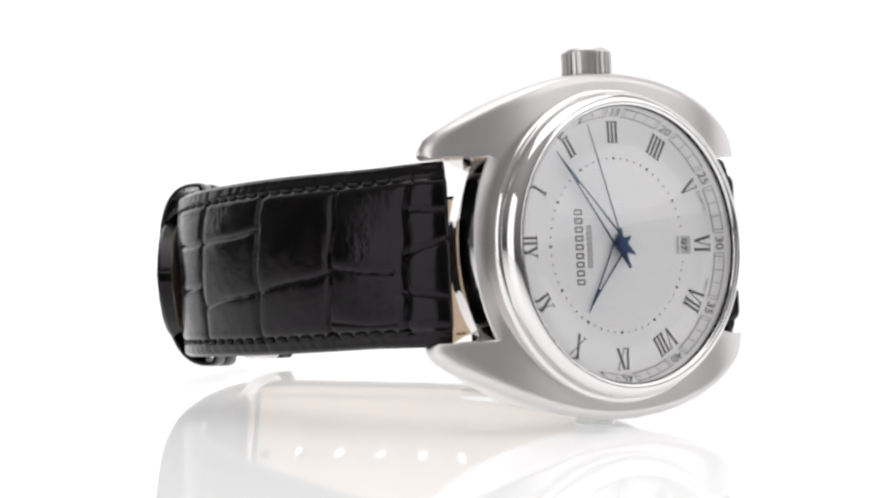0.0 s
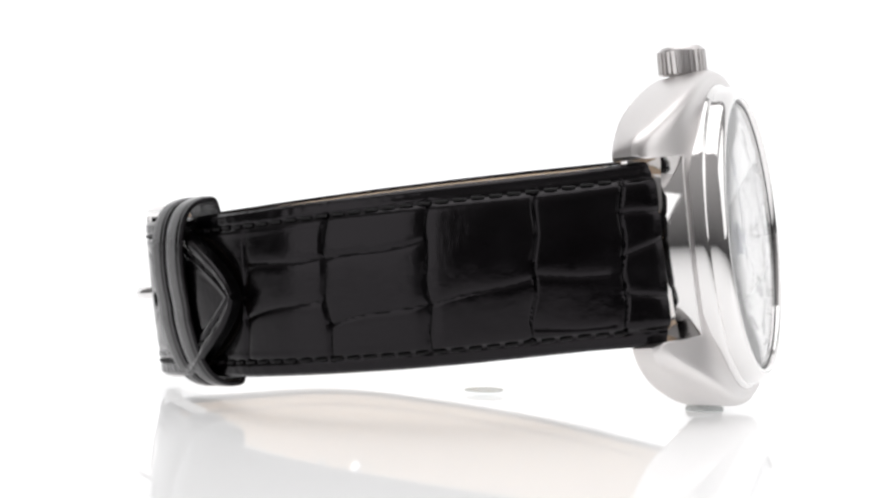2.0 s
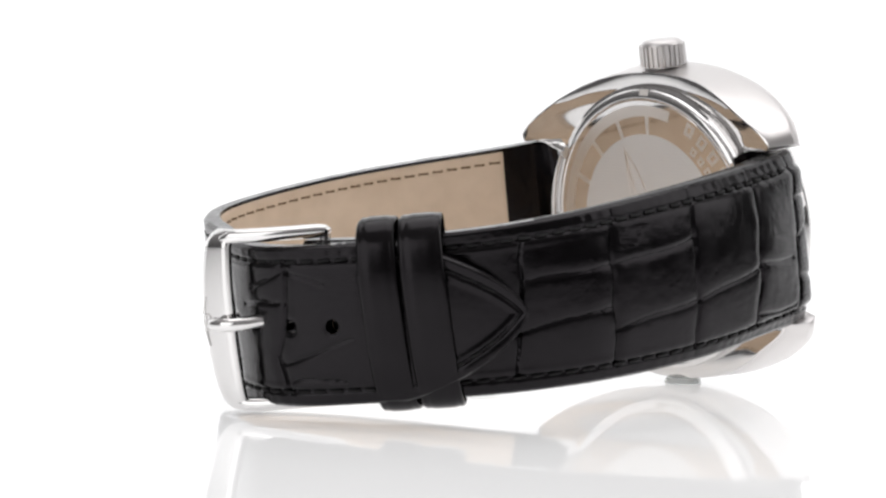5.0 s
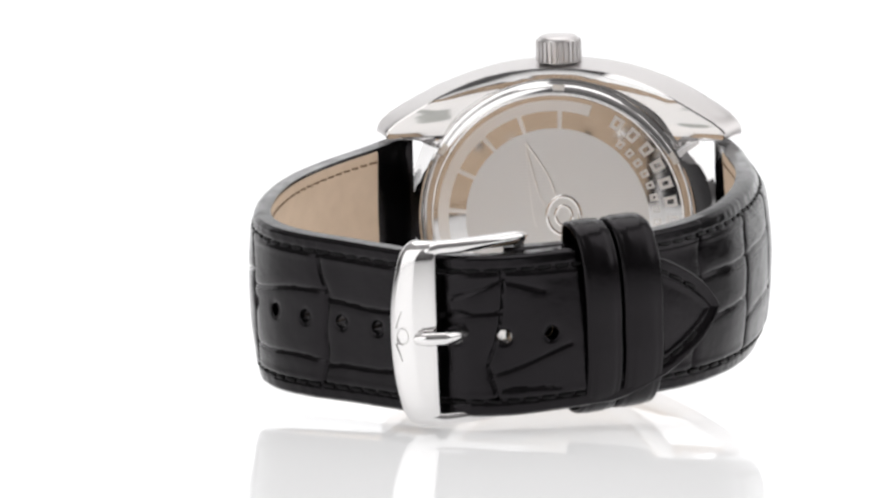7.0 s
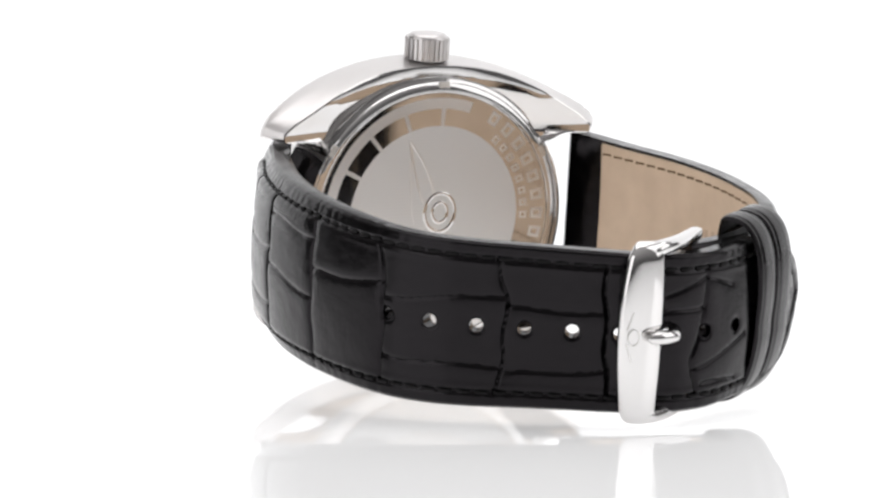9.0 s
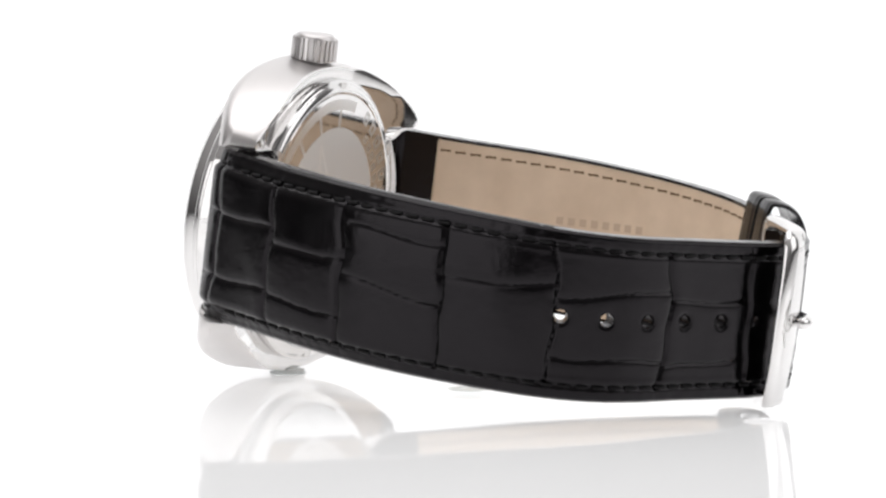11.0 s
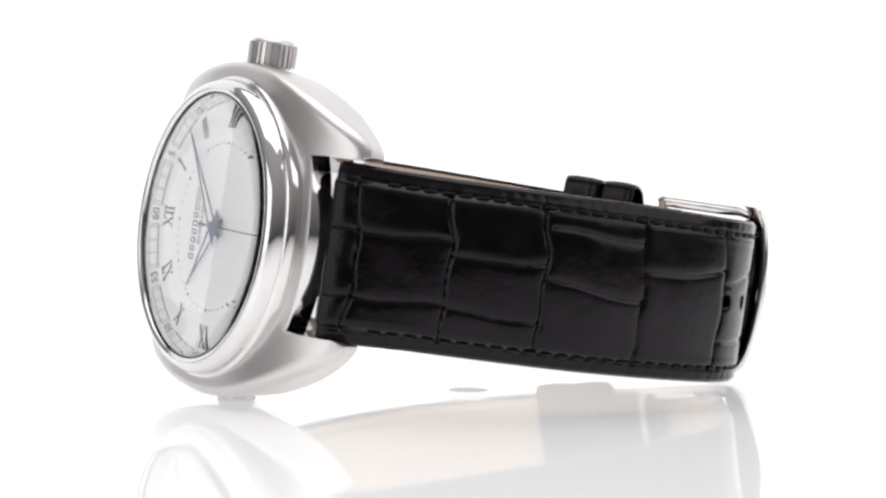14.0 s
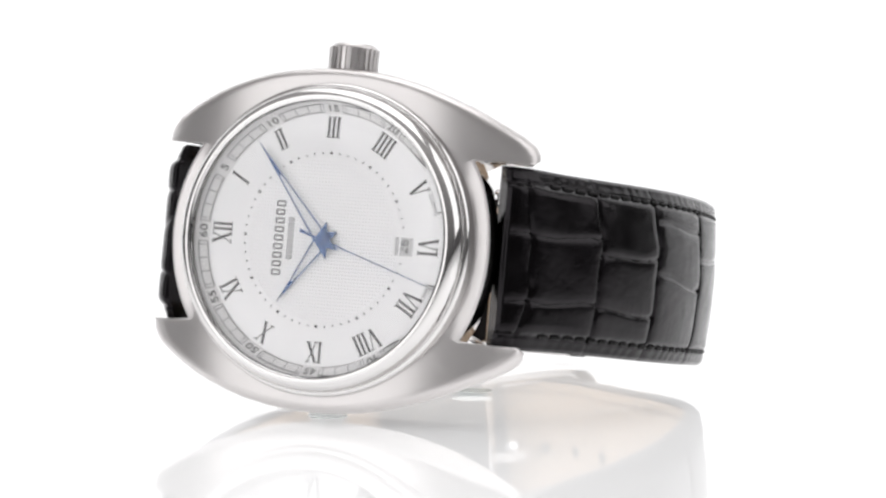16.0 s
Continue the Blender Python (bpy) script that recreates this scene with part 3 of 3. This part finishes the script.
    def sheet(depth):
        depth = depth + bow
        xy = base[:, None, :] + nor[:, None, :] * depth[..., None] + tang[:, None, :] * dS
        first = len(verts)
        verts.extend((float(x) * MM, float(y) * MM, (float(w) + ZOFF) * MM) for x, y, w in zip(xy[..., 0].ravel(), xy[..., 1].ravel(), W.ravel()))
        return first

    top, bottom = sheet(drop), sheet(TH)
    c = nw + 1
    for i in range(ns):
        for j in range(nw):
            q = (i * c + j, (i + 1) * c + j, (i + 1) * c + j + 1, i * c + j + 1)
            cut = [snapped[i, j], snapped[i + 1, j], snapped[i + 1, j + 1], snapped[i, j + 1]]
            if all(cut):
                continue
            faces.append(tuple(top + a for a in q))
            faces.append(tuple(bottom + a for a in q[::-1]))
            for a in range(4):
                b = (a + 1) % 4
                if cut[a] and cut[b]:
                    faces.append((top + q[b], top + q[a], bottom + q[a], bottom + q[b]))
    for i in range(ns):
        for j in (0, nw):
            faces.append((top + i * c + j, bottom + i * c + j, bottom + (i + 1) * c + j, top + (i + 1) * c + j))
    for i in (0, ns):
        for j in range(nw):
            faces.append((top + i * c + j, bottom + i * c + j, bottom + i * c + j + 1, top + i * c + j + 1))
    me = bpy.data.meshes.new(name)
    me.from_pydata(verts, [], faces)
    bm = bmesh.new()
    bm.from_mesh(me)
    bpy.data.meshes.remove(me)
    ob = part(name, bm, leather, watch, label, smooth=50)

    # tan lining, set in from the edges, a little proud on the inside
    tail = 0.9 if holes else 9.2
    ml = int((L - tail - 10.0) / 0.3)
    rows, pts, faces = [], [], []
    cols = 64
    for i in range(ml + 1):
        s = 10.0 + (L - tail - 10.0) * i / ml
        h, t = max(0.1, half(s) - 0.35), thick(s)
        near_hole = [x for x in holes if abs(x - s) < 1.2]
        for j in range(cols + 1):
            w, sj = -h + 2 * h * j / cols, s
            if near_hole:
                d = math.hypot(s - near_hole[0], w)
                if 1e-6 < d < 0.85:
                    sj, w = near_hole[0] + (s - near_hole[0]) * 0.85 / d, w * 0.85 / d
            edge = 0.0 if 0 < j < cols and 0 < i < ml else -0.2
            p = path.at(sj, t + 0.14 + edge + float(bow_at(sj, w)))
            pts.append((p.x * MM, p.y * MM, (w + ZOFF) * MM))
            rows.append(bool(near_hole) and math.hypot(sj - near_hole[0], w) < 0.851)
    for i in range(ml):
        for j in range(cols):
            q = (i * (cols + 1) + j, (i + 1) * (cols + 1) + j, (i + 1) * (cols + 1) + j + 1, i * (cols + 1) + j + 1)
            if not all(rows[a] for a in q):
                faces.append(q)
    me = bpy.data.meshes.new("lining")
    me.from_pydata(pts, [], faces)
    bm = bmesh.new()
    bm.from_mesh(me)
    bpy.data.meshes.remove(me)
    lining = part("lining", bm, lining_mat, ob, "tan leather lining")

    # stitches in the groove along both edges, outside and inside
    for inside, mat, host in ((False, thread, ob), (True, brown_thread, ob)):
        for side in (-1, 1):
            bm = bmesh.new()
            s = 7.5 if not inside else 10.6
            while s < L - 3.5 - (6 if inside else 0):
                pts = []
                for a in range(4):
                    sa = s + 1.55 * a / 3
                    t = thick(sa)
                    d = t + 0.12 - 0.10 * math.sin(math.pi * a / 3) if inside else (t - 2.1) * 0.72 * (1 - smoothstep(0.2, 3.4, 1.9)) + 0.24 - 0.16 * math.sin(math.pi * a / 3)
                    p = path.at(sa, d + float(bow_at(sa, half(sa) - 1.9)))
                    pts.append((p.x, p.y, side * (half(sa) - 1.9 + 0.1 * a / 3) + ZOFF))
                tube(bm, pts, 0.2, 6)
                s += 2.25
            part("stitching", bm, mat, host, "" if not inside else "brown stitching on the lining")
    return ob


def thick_a(s):
    return 4.1 - 1.9 * smoothstep(6, 54, s) - 0.7 * (1 - smoothstep(0, 5.5, s))


def thick_b(s):
    return 4.1 - 1.9 * smoothstep(6, 62, s) - 0.9 * smoothstep(110, 122, s) - 0.7 * (1 - smoothstep(0, 5.5, s))


TIP = OUTER_B.length


def half_a(s):
    return 11.0 - 0.9 * smoothstep(25, 75, s) + 0.25 * (1 - smoothstep(2, 14, s))


def half_b(s):
    w = 11.0 - 1.05 * smoothstep(30, 100, s) + 0.25 * (1 - smoothstep(2, 14, s))
    if s > 113.5:
        k = (s - 113.5) / (TIP - 113.5)
        w *= max(0.05, max(0, 1 - k ** 1.3) ** 0.62)
    return w


strap_a = build_strap("buckle_strap", OUTER_A, half_a, thick_a,
                      [(6.2, 6.8, 7.2, 7.6), (16.8, 17.6, 18.4, 19.8), (30.1, 31.2, 31.4, 31.9), (43.5, 44.5, 44.6, 44.7), (55.5, 56.6, 57.6, 58.0)],
                      [(1.5, 1.9, 7.0, -0.1), (1.5, 5.4, 6.8, 5.2), (1.6, -5.2, 7.5, -4.8), (9.2, -1.8, 18.0, -1.2), (18.2, -1.2, 31.3, -3.3), (8.8, -8.1, 18.6, -7.7), (31.0, 4.7, 44.3, 3.4), (31.8, -2.9, 44.6, -4.5), (44.8, 3.9, 55.9, 3.2), (45.3, -1.3, 57.6, -3.0)],
                      [], "black crocodile-grain leather strap half with buckle", 1.1)
HOLES = [58.45 + 5.88 * k for k in range(9)]
strap_b = build_strap("hole_strap", OUTER_B, half_b, thick_b,
                      [(2.8, 4.3, 4.7, 3.2), (14.8, 16.4, 16.1, 16.6), (27.3, 28.8, 28.6, 29.0), (42, 43, 43.2, 43.2), (56, 57.7, 57.7, 57), (71.6, 73.8, 73.6, 72.8), (85.2, 86, 86.3, 87), (99, 99.6, 97.6, 99)],
                      [(1.4, 3.4, 4.4, 3.3), (1.4, -5.0, 4.6, -5.0), (4.5, 3.2, 16.1, 3.4), (16.4, 1.4, 28.7, 2.0), (4.5, -5.0, 16.0, -4.7), (16.4, -5.2, 28.7, -5.4), (29.0, 0.1, 43, -1.2), (29, 6.6, 42.5, 6.2), (43.2, 2.4, 57.5, 3.7), (58.0, 2.3, 73.6, 3.9), (57.8, -5.2, 73.3, -5.1),
                       (74, 2.4, 85.9, 2.5), (73.6, -5.9, 86.5, -4.7), (93.5, 5, 99.3, 7), (99.3, 7, 104.5, 5.2), (91.2, 2.3, 99, 3.2), (97.8, -4.6, 108, -1.7), (99.5, -6.5, 106.5, -7)],
                      HOLES, "black crocodile-grain leather strap half with punched holes", 0.4)


# worn stamp on the lining, two rows of bars
stamp_mat = bumped(material("stamped_lining", (0.47, 0.35, 0.255), 0.7), 4000, 0.3, 0.00006)
for s0, s1, w0, w1, count in ((28.8, 43.0, 1.8, 2.7, 8), (22.0, 44.0, -1.3, 0.2, 11)):
    for k in range(count):
        bm = bmesh.new()
        quad = []
        for f, e in ((0, -0.55), (0.6, -0.55), (0.6, 0.55), (0, 0.55)):
            g = (k + f) / count
            s = s0 + (s1 - s0) * g
            p = OUTER_A.at(s, thick_a(s) + 0.155 + float(bow_at(s, w0 + (w1 - w0) * g + e)))
            quad.append(bm.verts.new((p.x * MM, p.y * MM, (w0 + (w1 - w0) * g + e + ZOFF) * MM)))
        bm.faces.new(quad)
        part("stamp", bm, stamp_mat, strap_a, "faint brown stamp on the lining", smooth=0)


# -- keepers --
def keeper(s0, s1, name, label):
    bm = bmesh.new()
    loop = []
    mid, h = 4.7, 11.6
    for k in range(56):
        a = 2 * math.pi * (k + 0.5) / 56
        ca, sa = math.cos(a), math.sin(a)
        deep, e = (0.8, 0.5) if ca > 0 else (5.25, 0.75)
        nd, nz = math.copysign(abs(ca) ** (2 - e), ca) / deep, math.copysign(abs(sa) ** (2 - e), sa) / h
        m = math.hypot(nd, nz)
        loop.append((mid + deep * math.copysign(abs(ca) ** e, ca), h * math.copysign(abs(sa) ** e, sa), nd / m, nz / m))
    rows = []
    n = 18
    prof = []
    for k in range(n + 1):
        f = k / n
        prof.append((s0 + (s1 - s0) * f, 0.28 + 0.3 * math.sqrt(max(0, 1 - (2 * f - 1) ** 4)) - 0.1 * math.exp(-((f - 0.16) / 0.05) ** 2) - 0.1 * math.exp(-((f - 0.84) / 0.05) ** 2)))
    prof += [(s1, 0.0), (s0, 0.0)]
    for s, out in prof:
        row = []
        for d, z, nd, nz in loop:
            o = out - 0.15 * math.exp(-((z + 1.5) / 0.35) ** 2) * (nd < -0.5) * (out > 0)
            p = OUTER_B.at(s - 0.03 * z, d + nd * o - 0.04 * z)
            row.append(bm.verts.new((p.x * MM, p.y * MM, (z + nz * o + ZOFF + 0.5) * MM)))
        rows.append(row)
    m = len(loop)
    for p, q in zip(rows, rows[1:] + rows[:1]):
        for k in range(m):
            bm.faces.new((p[k], p[(k + 1) % m], q[(k + 1) % m], q[k]))
    return part(name, bm, smooth_leather, watch, label, smooth=60)


keeper(109.8, 114.6, "fixed_keeper", "smooth black leather keeper loop")
keeper(115.0, 120.4, "sliding_keeper", "smooth black leather keeper loop")

# -- buckle --
buckle = new("buckle")
buckle.parent = watch
buckle["label"] = "polished steel pin buckle"
LIFT = ZOFF + 0.6
bm = bmesh.new()
rings = []
for k in range(61):
    z = -11.35 * math.cos(math.pi * k / 60)
    f = z / 11.35
    cap = math.sqrt(max(0.03, 1 - (max(0, abs(z) - 9.15) / 2.22) ** 2))
    x0, x1 = 3.2 - 0.5 * (1 - cap), 9.0 - 1.7 * abs(f) ** 2.2 - 1.2 * (1 - cap)
    y = 78.3 - 0.8 * abs(f) ** 2.5 - 0.5 * (1 - cap)
    ring = []
    for a in range(20):
        t = 2 * math.pi * (a + 0.5) / 20
        ca, sa = math.copysign(abs(math.cos(t)) ** 0.6, math.cos(t)), math.copysign(abs(math.sin(t)) ** 0.75, math.sin(t))
        x = (x0 + x1) / 2 + (x1 - x0) / 2 * ca
        deep = (0.85 if sa > 0 else 0.75) * (0.45 + 0.55 * cap)
        ring.append(bm.verts.new((x * MM, (y + deep * sa - 0.22 * max(0, ca) ** 2) * MM, (z + LIFT) * MM)))
    rings.append(ring)
for p, q in zip(rings, rings[1:]):
    for k in range(20):
        bm.faces.new((p[k], p[(k + 1) % 20], q[(k + 1) % 20], q[k]))
bm.faces.new(rings[0])
bm.faces.new(rings[-1][::-1])
part("front_bar", bm, steel, buckle, "wide polished buckle bar", smooth=60)
for side in (-1, 1):
    bm = bmesh.new()
    rows = []
    for k in range(25):
        f = k / 24
        x = 5.2 - 11.6 * f
        y = 77.7 - 0.8 * f - 7.6 * f ** 1.5
        end = math.sqrt(max(0.05, 1 - (max(0, f - 0.88) / 0.125) ** 2)) * math.sqrt(max(0.1, 1 - (max(0, 0.15 - f) / 0.16) ** 2))
        hh, tz = (1.1 - 0.1 * f) * end, 0.85 * end
        zc = side * (10.6 - 0.1 * f - 0.5 * (1 - smoothstep(0, 0.2, f)))
        d = Vector((-11.6, -0.8 - 11.4 * f ** 0.5)).normalized()
        nrm = Vector((-d.y, d.x))
        row = []
        for a in range(14):
            t = 2 * math.pi * a / 14
            o = nrm * (hh * math.copysign(abs(math.cos(t)) ** 0.75, math.cos(t)))
            row.append(bm.verts.new(((x + o.x) * MM, (y + o.y) * MM, (zc + tz * math.copysign(abs(math.sin(t)) ** 0.75, math.sin(t)) + LIFT) * MM)))
        rows.append(row)
    for p, q in zip(rows, rows[1:]):
        for a in range(14):
            bm.faces.new((p[a], p[(a + 1) % 14], q[(a + 1) % 14], q[a]))
    bm.faces.new(rows[0])
    bm.faces.new(rows[-1][::-1])
    part("side_arm", bm, steel, buckle, smooth=60)
bm = bmesh.new()
tube(bm, [(-5.5, 69.7, -10.4 + LIFT), (-5.5, 69.7, 10.4 + LIFT)], 0.7, 12)
part("spring_bar", bm, steel, buckle)
bm = bmesh.new()
tube(bm, [(-5.3, 69.8, LIFT), (-2.9, 71.0, LIFT), (-1.0, 73.0, LIFT), (0.1, 75.4, LIFT), (1.0, 78.0, LIFT), (2.2, 79.6, LIFT), (3.6, 80.05, LIFT), (4.8, 80.1, LIFT), (5.5, 80.0, LIFT), (5.8, 79.9, LIFT)], [0.75, 0.75, 0.75, 0.8, 0.85, 0.9, 0.9, 0.85, 0.65, 0.25], 12)
part("pin", bm, steel, buckle)
for pts in ([(7.4 + 0.75 * math.cos(t / 8 * math.pi), 79.14, 1.0 * math.sin(t / 8 * math.pi) + LIFT) for t in range(17)],
            [(8.3 - 0.8 * t / 6, 79.06, (0.9 + 2.2 * t / 6) + LIFT) for t in range(7)], [(8.3 - 0.8 * t / 6, 79.06, -(0.9 + 2.2 * t / 6) + LIFT) for t in range(7)]):
    bm = bmesh.new()
    tube(bm, pts, 0.09, 6)
    part("emblem", bm, satin, buckle)

# -- spring bars at the lugs --
for side in (-1, 1):
    bm = bmesh.new()
    tube(bm, [(side * 23.3, 5.9, -9.6), (side * 23.3, 5.9, 9.6)], 0.4, 12)
    part("lug_spring_bar", bm, steel, watch)

# ---- small things on the table ----
foot = tagged(new("tack"), "small clear tack pad under the watch case", "tack")
bm = bmesh.new()
revolve(bm, [(0, 0.0), (2.4, 0.0), (2.5, 0.15), (2.2, 0.75), (0, 0.85)], 40, "z")
part("pad", bm, tack, foot)
plug = tagged(new("turntable_plug"), "small pale round plug flush in the turntable", "plug")
bm = bmesh.new()
revolve(bm, [(0, 0.06), (1.9, 0.06), (2.0, 0.02), (2.15, 0.02), (2.25, 0.10), (2.55, 0.10), (2.65, 0.0)], 48, "z")
part("ring", bm, plug_mat, plug)


# ---- what moves ----
def motions():
    rest = pose(0.0169, -0.03055, 0.02227, -7.627, 1.34, 39.105)
    steps = [k * 0.25 for k in range(65)]
    walk(watch, [(t, pose(0, 0, 0, 0, 0, SPIN * t) @ rest) for t in steps])
    walk(foot, [(t, pose(0, 0, 0, 0, 0, SPIN * t) @ pose(0.0148, -0.0288, 0.0)) for t in steps])
    walk(plug, [(t, pose(0, 0, 0, 0, 0, SPIN * t) @ pose(0.0007, -0.0009, 0.0005)) for t in steps])
    rows, shown = [(0.0, pose(0, 0, 0, 0, (12 - 15) * 6, 0))], 12
    for k in range(1, 22):
        t = (k - 0.33) / 1.335
        if t < 16.0:
            rows.append((round(t, 3), pose(0, 0, 0, 0, (shown - 15) * 6, 0)))
            shown += 1
            rows.append((round(t + 0.067, 3), pose(0, 0, 0, 0, (shown - 15) * 6, 0)))
    rows.append((16.0, pose(0, 0, 0, 0, (shown - 15) * 6, 0)))
    walk(second_hand, rows)


motions()
